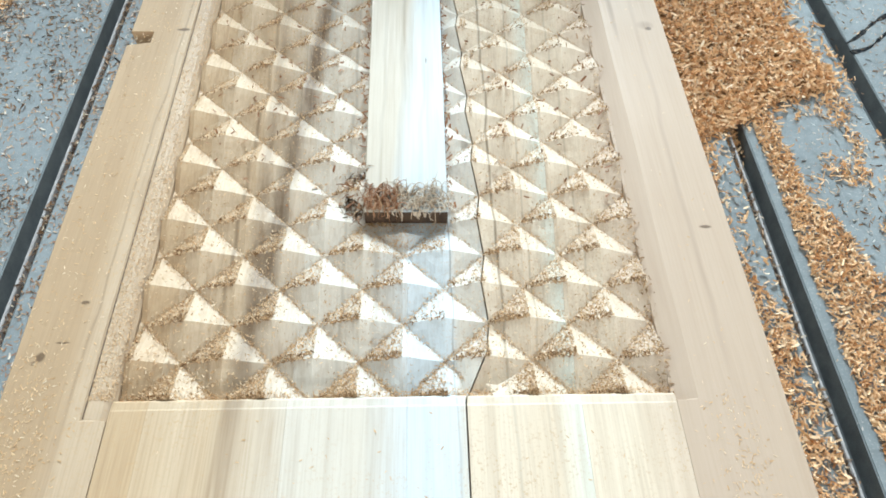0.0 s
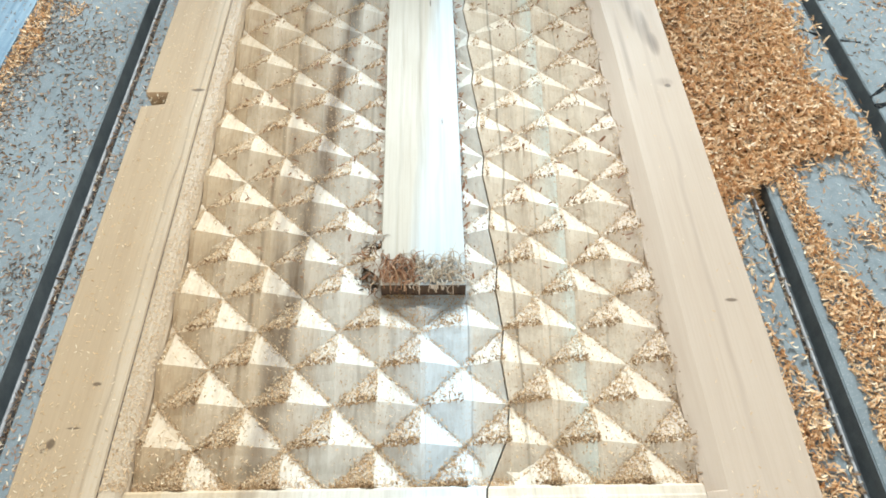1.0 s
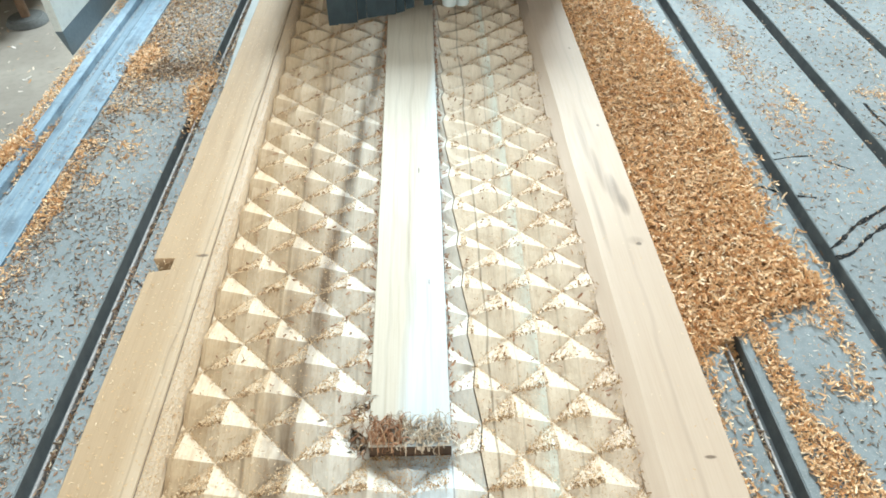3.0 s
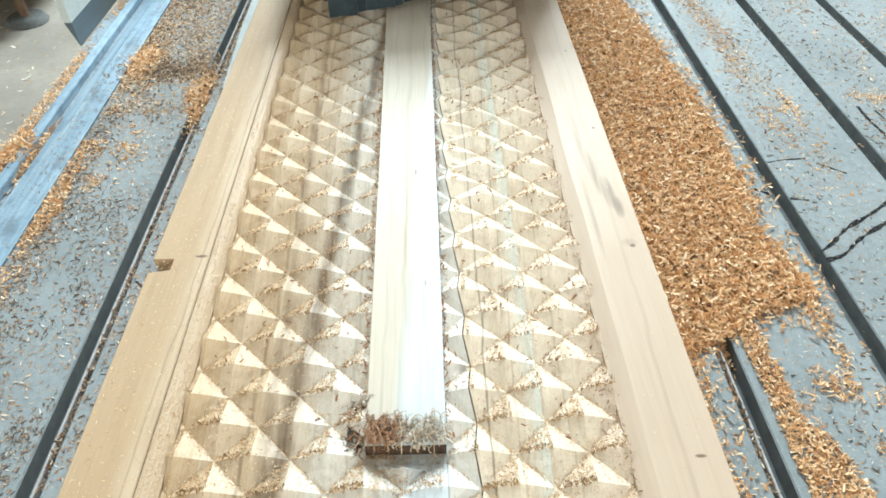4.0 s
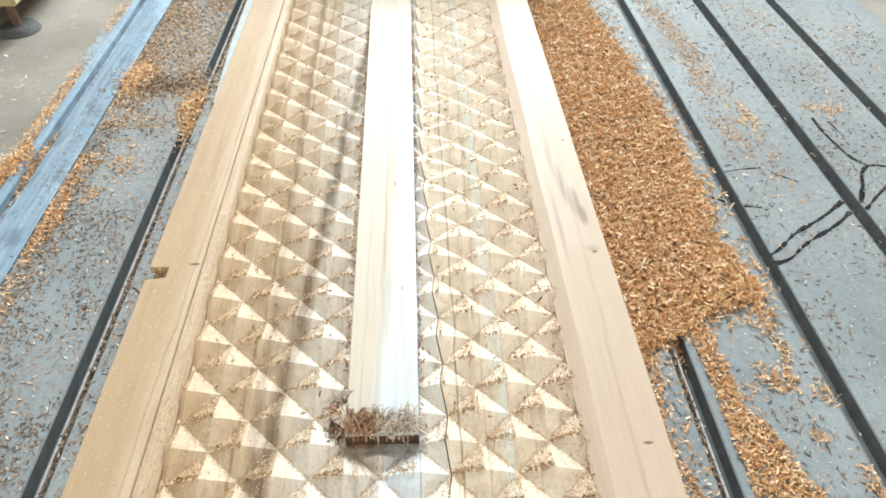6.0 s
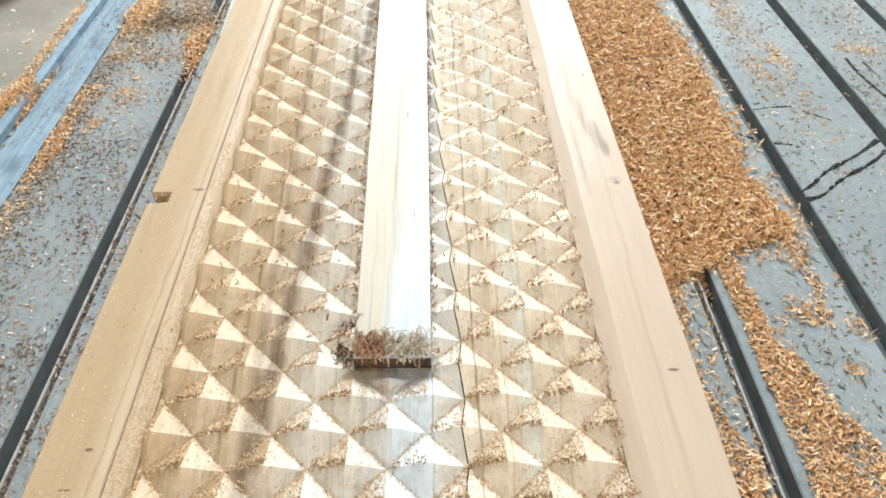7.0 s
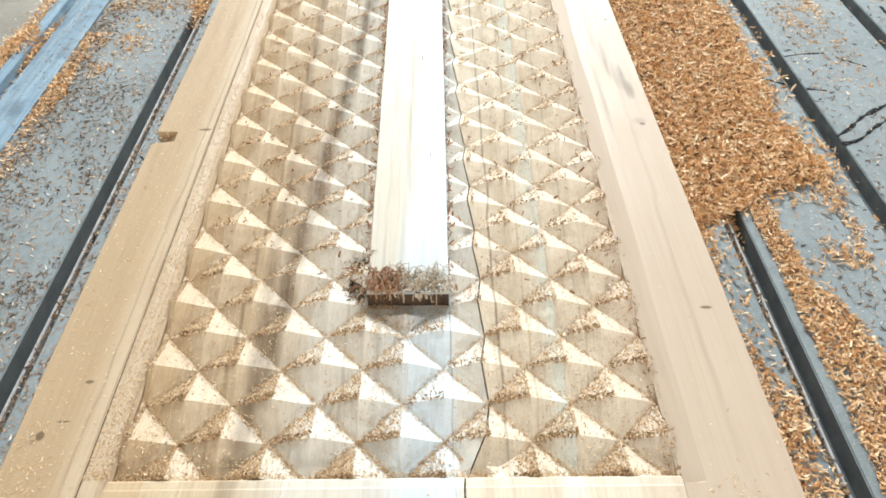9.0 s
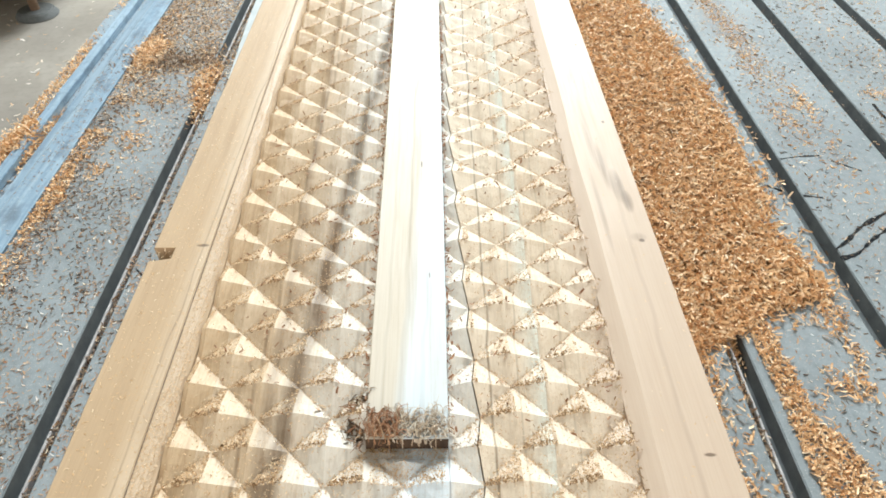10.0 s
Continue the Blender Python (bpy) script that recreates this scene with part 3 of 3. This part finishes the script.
def drift_right(x, y):
    """Loose shavings lying right of the panel below the heap."""
    right = np.interp(y, [0.0, 0.3, 0.38, 0.5, 0.55, 0.7, 0.73], [0.74, 0.70, 0.655, 0.615, 0.588, 0.585, 0.57]) + 0.012 * noise.noise((y * 25, 2.0, 5.0))
    band = 0.95 if 0.549 + 0.006 * noise.noise((y * 18, 7.0, 5.0)) < x < right and y < 0.735 else 0.0
    if x > 0.60:
        band *= 0.35 + 0.65 * patchy(26, 41.0, 0.35, 0.5)(x, y)
    loose = 0.4 * patchy(24, 3.0, 0.5, 0.68)(x, y) if x > 0.56 else 0.0
    reach = np.interp(y, [0.0, 0.36, 0.42, 0.52, 0.6, 0.74], [0.505, 0.495, 0.468, 0.452, 0.468, 0.485]) + 0.01 * noise.noise((y * 21, 3.0, 8.0))
    by_door = 0.75 * (0.5 + 0.5 * patchy(34, 45.0, 0.3, 0.55)(x, y)) if x < reach else (0.10 if x < 0.5 else 0.0)
    return min(1.0, band + loose + by_door)


chips("bed_shavings", scatter(17000, 0.434, 0.74, -0.1, 0.78, drift_right, lift=0.005), 0.0092, M_CHIP, "drift of orange shavings beside the panel", 1.2, 0.4, 1.2)
chips("bed_shavings", scatter(6500, 0.56, 1.5, 0.3, 2.6, patchy(7, 8.0, 0.36, 0.8)), 0.0075, M_MIXED, "thin scatter of brown shavings on the grey bed", 1.1, 0.25, 1.3)
chips("bed_flecks", scatter(9000, 0.56, 1.5, 0.0, 2.4, patchy(6, 51.0, 0.2, 0.8)), 0.0035, M_PALE_CHIP, "tiny pale flecks on the grey bed", 0.3, 0.15)
chips("bed_flecks", scatter(5000, 0.56, 1.5, 0.0, 2.4, patchy(6, 55.0, 0.2, 0.8)), 0.0035, M_FIBRE_RED, "tiny brown flecks on the grey bed", 0.3, 0.15)
chips("bed_flecks", scatter(9000, -0.693, -0.415, 0.0, 2.4, patchy(6, 58.0, 0.15, 0.7)), 0.0045, M_FIBRE_RED, "tiny brown flecks on the bed by the rail", 0.3, 0.15)
chips("floor_flecks", [(-1.9 + 0.55 * R.normal() * 0.7, 2.6 + 0.7 * R.normal(), 0.001) for _ in range(260)], 0.022, M_PALE_CHIP, "pale shavings strewn on the concrete floor", 0.3, 0.1)
chips("bed_shavings", scatter(1800, 0.46, 1.5, 0.0, 2.6, patchy(7, 18.0, 0.3, 0.9)), 0.006, M_PALE_CHIP, "thin scatter of pale shavings on the grey bed", 0.5, 0.25)


def drift_left(x, y):
    by_rail = math.exp(-((x + 0.675) / 0.04) ** 2) * (0.35 + 0.65 * patchy(12, 27.0, 0.4, 0.6)(x, y))
    far = 0.4 * min(1.0, max(0.0, (y - 1.42 - 0.2 * noise.noise((x * 9, y * 5, 6.0)) - 0.5 * max(0.0, -0.6 - x)) / 0.1))
    return min(1.0, by_rail + far + 0.5 * patchy(14, 5.0, 0.38, 0.7)(x, y))


def rail_drift(x, y):
    """Orange shavings swept against the guide rail, and a few loose patches."""
    reach = -0.655 + 0.03 * noise.noise((y * 7, 5.0, 2.0)) + 0.012 * noise.noise((y * 30, 8.0, 2.0))
    near = (0.25 + 0.75 * patchy(9, 33.0, 0.42, 0.58)(x, y)) if x < reach and y < 1.25 else 0.0
    patch = 0.8 * math.exp(-((x + 0.594) / 0.03) ** 2 - ((y - 1.23) / 0.05) ** 2) + 0.6 * math.exp(-((x + 0.63) / 0.04) ** 2 - ((y - 1.1) / 0.02) ** 2)
    return min(1.0, near + patch * patchy(30, 36.0, 0.3, 0.6)(x, y))


chips("bed_shavings", scatter(20000, -0.693, -0.415, 0.1, 2.7, drift_left), 0.0066, M_MIXED, "scatter of dark brown shavings on the bed by the rail", 1.1, 0.25, 1.3)
chips("bed_shavings", scatter(2800, -0.693, -0.415, 0.1, 2.6, patchy(8, 25.0, 0.25, 0.8)), 0.0065, M_PALE_CHIP, "scatter of pale shavings on the bed by the rail", 0.5, 0.25)
chips("bed_shavings", scatter(2600, -0.693, -0.5, 0.3, 1.4, rail_drift), 0.0095, M_CHIP, "orange shavings swept against the guide rail", 1.1, 0.35, 1.0)


def clump(n, cx, cy, sx, sy, z, high):
    out = []
    for _ in range(n):
        a, b = R.normal(), R.normal()
        k = math.exp(-(a * a + b * b) / 2)
        out.append((cx + sx * a, cy + sy * b, z + high * k * R.random()))
    return out


chips("bed_shavings", scatter(9000, -0.693, -0.415, 1.35, 2.6, lambda x, y: min(1.0, 2 * drift_left(x, y)) ** 2), 0.0055, M_DUST, "tan sawdust spread over the far bed", 0.4, 0.3)
chips("bed_shavings", scatter(6000, -0.693, -0.415, 1.35, 2.6, drift_left), 0.0075, M_CHIP, "tan shavings spread over the far bed", 1.0, 0.3, 1.2)
chips("bed_clump", clump(1300, -0.585, 1.555, 0.055, 0.03, BED, 0.005), 0.0085, M_MIXED, "thin band of tan shavings across the bed", 0.9, 0.4)


def streak_right(x, y):
    """Shavings in a ragged streak between two slots, and faint drifts beyond."""
    mid = 0.865 + 0.05 * noise.noise((y * 2.2, 3.0, 1.0)) - 0.05 * max(0.0, 1.25 - y)
    near = math.exp(-((x - mid) / 0.042) ** 2) * (0.25 + 0.75 * patchy(11, 14.0, 0.35, 0.6)(x, y)) * min(1.0, max(0.0, (y - 0.98) / 0.25))
    far = 0.35 * math.exp(-((x - 1.16) / 0.06) ** 2 - ((y - 1.85) / 0.28) ** 2) + 0.3 * math.exp(-((x - 1.38) / 0.05) ** 2 - ((y - 1.75) / 0.25) ** 2)
    return min(1.0, near + far * patchy(14, 19.0, 0.3, 0.65)(x, y) + 0.02)


chips("bed_shavings", scatter(2600, 0.785, 1.5, 0.9, 2.6, streak_right), 0.0085, M_CHIP, "ragged streak of tan shavings between two bed slots", 1.0, 0.3, 1.2)
chips("bed_flecks", scatter(2600, 0.785, 1.5, 0.9, 2.6, streak_right), 0.006, M_FIBRE_RED, "brown flecks between two bed slots", 0.6, 0.2)
chips("bed_clump", clump(170, 0.917, 1.375, 0.013, 0.04, BED, 0.004), 0.009, M_CHIP, "small clump of orange shavings on the grey bed", 0.9, 0.4)
chips("bed_clump", clump(200, 1.135, 1.405, 0.035, 0.016, BED, 0.003), 0.008, M_CHIP, "small clump of orange shavings on the grey bed", 0.9, 0.4)
chips("slot_shavings", clump(700, 0.510, 0.70, 0.008, 0.03, BED - 0.024, 0.02), 0.010, M_CHIP, "shavings spilling into the bed slot", 0.9, 0.5)
chips("slot_shavings", clump(900, 0.517, 0.73, 0.009, 0.035, BED - 0.02, 0.026), 0.010, M_CHIP, "shavings spilling into the bed slot", 0.9, 0.5)
chips("rail_clump", clump(1800, -0.835, 1.25, 0.026, 0.06, BED - 0.033, 0.03), 0.011, M_CHIP, "clump of orange shavings caught beside the guide rail", 1.2, 0.5, 1.4)
chips("bed_clump", clump(900, -0.665, 1.60, 0.022, 0.05, BED, 0.012), 0.010, M_CHIP, "clump of orange shavings on the bed edge", 0.9, 0.5)
chips("slot_shavings", clump(600, -0.478, 1.375, 0.008, 0.035, BED - 0.022, 0.02), 0.009, M_CHIP, "shavings spilling into the bed slot", 0.9, 0.5)
chips("bed_clump", clump(1300, -0.492, 1.45, 0.022, 0.07, BED - 0.004, 0.012), 0.010, M_CHIP, "clump of orange shavings over the bed slot", 0.9, 0.5)
chips("slot_shavings", [(R.uniform(0.502, 0.513), R.uniform(-0.1, 0.7), BED - 0.02 + 0.012 * R.random()) for _ in range(1100)], 0.010, M_MIXED, "shavings filling half of the bed slot", 0.8, 0.5)
chips("slot_shavings", [(R.uniform(-0.472, -0.461), R.uniform(0.2, 2.2), BED - 0.018 + 0.012 * R.random()) for _ in range(2200)], 0.008, M_MIXED, "shavings filling half of the bed slot", 0.8, 0.5)
chips("rail_flecks", scatter(900, -0.752, -0.704, 0.4, 2.7, patchy(6, 61.0, 0.3, 0.75), BED - 0.001, False), 0.005, M_MIXED, "flecks of shavings on the guide rail", 0.4, 0.2)
chips("rail_flecks", scatter(5000, -0.886, -0.795, 0.3, 2.7, patchy(4, 71.0, 0.1, 0.6), BED - 0.0335, False), 0.005, M_MIXED, "flecks of shavings on the side beam", 0.4, 0.3)
chips("rail_shavings", scatter(3200, -0.885, -0.84, 0.6, 2.7, patchy(6, 31.0, 0.35, 0.7), BED - 0.0335, False), 0.009, M_CHIP, "orange shavings lying on the side beam", 0.7, 0.35)


def carving_dust():
    fine, crumbs = [], []
    while len(fine) < 90000:
        x = R.uniform(-0.290, 0.31)
        y = 0.246 + 1.75 * R.random() ** 1.6
        if -0.045 < x < 0.072 and y > 0.485:
            continue
        u, v = (x - XA) / (PX / 2), (y - YA) / (PY / 2)
        i, j = math.floor(u), math.floor(v)
        fu, fv = u - i, v - j
        odd = (i + j) % 2
        h = abs(1 - (1 - fu if odd else fu) - fv)
        # faces that look up-left hold most of the dust
        west = odd and fv < fu
        cover = patchy(9, 14.0, 0.25, 0.6)(x, y)
        p = 0.55 * math.exp(-(h / 0.09) ** 2)
        if west:
            p += (0.22 + 0.78 * cover) * (0.65 + 0.35 * (1 - h))
        else:
            p += 0.07 * cover
        if y < 0.255:
            p += 0.12
        if -0.03 < x < 0.065 and 0.43 < y < 0.486:
            p += 0.5
        if R.random() < p:
            fine.append((x, y, field_height(x, y) + 0.0012 * R.random() * (1.0 + cover)))
        if west and fv < 0.2 and h < 0.95 and R.random() < 0.25 + 0.75 * cover and len(crumbs) < 15000:
            crumbs.append((x, y - 0.001, field_height(x, y) + 0.002 * R.random()))
    chips("carving_sawdust", fine, 0.0029, M_DUST, "fine sawdust lodged on the carved faces and valleys", 0.5, 0.6)
    chips("carving_crumbs", crumbs, 0.0045, M_CRUMB, "brown crumbs of sawdust along the carved ridges", 0.7, 0.7)
    left = [(R.uniform(-0.315, -0.292), 0.245 + 1.7 * R.random() ** 1.3) for _ in range(7000)]
    chips("border_sawdust", [(x, y, 0.8492 - 14 * (x + 0.3155) ** 2) for x, y in left], 0.0024, M_DUST, "fine sawdust on the sloping border of the panel", 0.5, 0.4)
    edge = []
    for _ in range(800):
        y = 0.24 + 1.7 * R.random() ** 1.3
        x = 0.306 + R.normal(0, 0.006)
        edge.append((x, y, max(field_height(x, y), 0.8385 if x > 0.3085 else 0.0) + 0.001))
    chips("border_sawdust", edge, 0.005, M_CRUMB, "brown crumbs along the hollow border", 0.7, 0.5)
    flat = [(R.uniform(-0.405, -0.32), 0.05 + 1.9 * R.random(), TOP + 0.0003) for _ in range(2200)]
    flat += [(R.uniform(0.345, 0.425), 0.05 + 1.9 * R.random(), TOP + 0.0003) for _ in range(130)]
    flat += [(R.uniform(-0.28, 0.3), R.uniform(0.05, 0.228), TOP + 0.0003) for _ in range(150)]
    flat += [(-0.375 + 0.018 * R.normal(), 0.22 + 0.045 * R.normal(), TOP + 0.0003) for _ in range(420)]
    flat += [(0.365 + 0.02 * R.normal(), 0.16 + 0.05 * R.normal(), TOP + 0.0003) for _ in range(260)]
    chips("stile_sawdust", flat, 0.0032, M_DUST, "sparse sawdust on the flat panel stiles", 0.4, 0.2)
    long = []
    while len(long) < 1000:
        x, y = R.uniform(-0.27, 0.3), 0.5 + 1.4 * R.random()
        if not -0.045 < x < 0.072:
            long.append((x, y, field_height(x, y) + 0.002))
    for _ in range(700):
        y = 0.49 + 1.4 * R.random()
        x = R.choice((-0.042 - 0.012 * (y - 0.486) / 1.3, 0.073)) + R.normal(0, 0.003)
        long.append((x, y, 0.84 + 0.008 * R.random()))
    chips("torn_fibres", long, 0.0085, M_FIBRE_RED, "torn brown wood fibres clinging to the carving", 1.2, 0.8)


carving_dust()


def frayed_end():
    """Curled fibres torn loose at the end of the uncarved strip."""
    for name, x0, x1, count, mat, label in (("frayed_fibres", -0.060, 0.006, 260, M_FIBRE_RED, "tuft of curled reddish-brown fibres on the frayed strip end"),
                                            ("frayed_fibres", 0.0, 0.071, 240, M_FIBRE_PALE, "tuft of pale curled fibres on the frayed strip end")):
        verts, faces = [], []
        for i in range(count):
            x, y, z = R.uniform(x0, x1), 0.488 + 0.034 * R.random() ** 1.6, 0.853
            head = R.normal(math.pi / 2, 0.45)
            pitch, bend = R.uniform(0.35, 1.5), R.uniform(-1.0, -0.25)
            if x < -0.034:
                x, y, z = -0.040 - 0.02 * R.random() ** 2, 0.486 + 0.07 * R.random(), 0.832
                head, pitch, bend = R.uniform(1.2, 4.4), R.uniform(0.6, 1.5), R.uniform(-1.3, -0.5)
            elif i % 4 == 0:
                head, pitch, bend = R.normal(-math.pi / 2, 0.8), R.uniform(0.4, 1.2), R.uniform(-1.1, -0.4)
            twist = R.normal(0, 0.22)
            step, w = R.uniform(0.0018, 0.0042), R.uniform(0.0005, 0.0011)
            p = Vector((x, y, z))
            k = len(verts)
            n = 10
            for s in range(n):
                d = Vector((math.cos(head) * math.cos(pitch), math.sin(head) * math.cos(pitch), math.sin(pitch)))
                side = Vector((-math.sin(head), math.cos(head), 0.0))
                up = side.cross(d)
                ww = w * (1 - 0.6 * s / n)
                for a in (0, 2.1, 4.2):
                    q = p + (side * math.cos(a) + up * math.sin(a)) * ww
                    verts.append((q.x, q.y, max(q.z, 0.8535 if q.x > -0.037 and q.y > 0.484 else 0.838)))
                p = p + d * step
                pitch += bend * 0.6
                head += twist
            for s in range(n - 1):
                for a in range(3):
                    b, c = k + 3 * s + a, k + 3 * s + (a + 1) % 3
                    faces.append((b, c, c + 3, b + 3))
        tagged(mesh_object(name, verts, faces, mat), label, "wood fibres", kind="stuff")


frayed_end()


# ---- machine head ----
def gantry():
    g = empty("router_gantry")
    tagged(g, "dark router gantry with spindle and bristle skirt passing over the panel", "machine gantry")
    part("beam", box_bm(-0.893, 1.62, 0.86, 1.02, 1.0, 1.2, 0.008), M_BEAM, g)
    # carriage and plate are out of view, added and sized to shade the panel
    part("shade_carriage", box_bm(-0.24, 0.52, 0.44, 0.8605, 0.9895, 1.4, 0.006), M_BEAM, g)
    part("shade_plate", box_bm(-0.34, 0.40, 0.05, 0.45, 0.965, 0.99, 0.004), M_BEAM, g)
    spindle = part("spindle", tube_bm(0.052, 0.99, 1.25, 40, 0.004, -0.06, 0.3), M_HEAD, g, "grey steel spindle motor")
    part("collet", tube_bm(0.016, 0.90, 0.965, 24, 0.002, -0.06, 0.3), M_HEAD, spindle)
    part("cutter", tube_bm(0.004, 0.853, 0.90, 16, 0.0, -0.06, 0.3), M_HEAD, spindle)
    rng = random.Random(4)
    for k in range(11):
        x = -0.186 + 0.0245 * k
        y = 0.004 + 0.085 * (k / 10) ** 1.4
        low = 0.8545 + 0.0016 * k + rng.uniform(0, 0.007)
        if k == 9:
            continue
        bm = box_bm(-0.0125, 0.0125, -0.0015, 0.0015, low, 0.9655, 0.0006)
        bmesh.ops.transform(bm, verts=bm.verts, matrix=Matrix.Translation((x, y, 0)) @ Matrix.Rotation(radians(18 + rng.uniform(-14, 14)), 4, "Z"))
        part("skirt_strip", bm, M_NAVY, g, "dark navy rubber strip")
    for x, y, low in ((0.115, 0.09, 0.872), (0.15, 0.11, 0.866)):
        part("dust_nozzle", tube_bm(0.019, low, 0.965, 24, 0.002, x, y), M_CLEAR, g, "pale grey plastic dust nozzle")
    # side legs riding along the table
    for x0, x1, side in ((-0.9095, -0.8895, -1), (1.6205, 1.65, 1)):
        plate = [(x0, 0.836), (x1, 0.836), (x1, 1.22), (x0, 1.22)]
        part("side_plate", loft(plate, [0.02, 1.04]), M_LEG, g, "pale grey gantry side plate")
        low = [(x1 if side < 0 else x0, 0.768), (x1, 0.835), (x0, 0.835)]
        part("leg_bracket", loft(low if side < 0 else [low[0], (x1, 0.835), (x0, 0.835)], [0.02, 1.04]), M_BEAM, g, "dark bevelled bracket")
    return g


GANTRY = gantry()


# ---- far floor ----
def crate_foot():
    c = empty("floor_cabinet")
    tagged(c, "ochre cabinet on a round levelling foot on the concrete floor", "cabinet")
    part("body", box_bm(-3.2, -2.04, 3.46, 4.6, 0.17, 0.9, 0.012), M_CRATE, c)
    for x, y in ((-2.13, 3.55), (-3.1, 3.55), (-2.13, 4.5), (-3.1, 4.5)):
        post = part("foot_post", tube_bm(0.024, 0.03, 0.172, 20, 0.0, x, y), M_RUST, c, "rusty threaded post")
        part("foot_pad", tube_bm(0.115, 0.0, 0.034, 32, 0.006, x, y, top=0.09), M_RUBBER, post)
    return c


crate_foot()


def motions():
    rows = [(0.0, 1.33), (1.5, 1.49), (2.2, 1.565), (2.6, 1.628), (3.0, 1.665), (3.2, 1.675), (4.3, 1.79), (4.5, 1.86), (4.8, 1.95), (5.0, 2.02), (5.1, 2.2), (6.0, 2.25), (10.0, 2.5)]
    walk(GANTRY, [(t, pose(0, y, 0)) for t, y in rows])


motions()
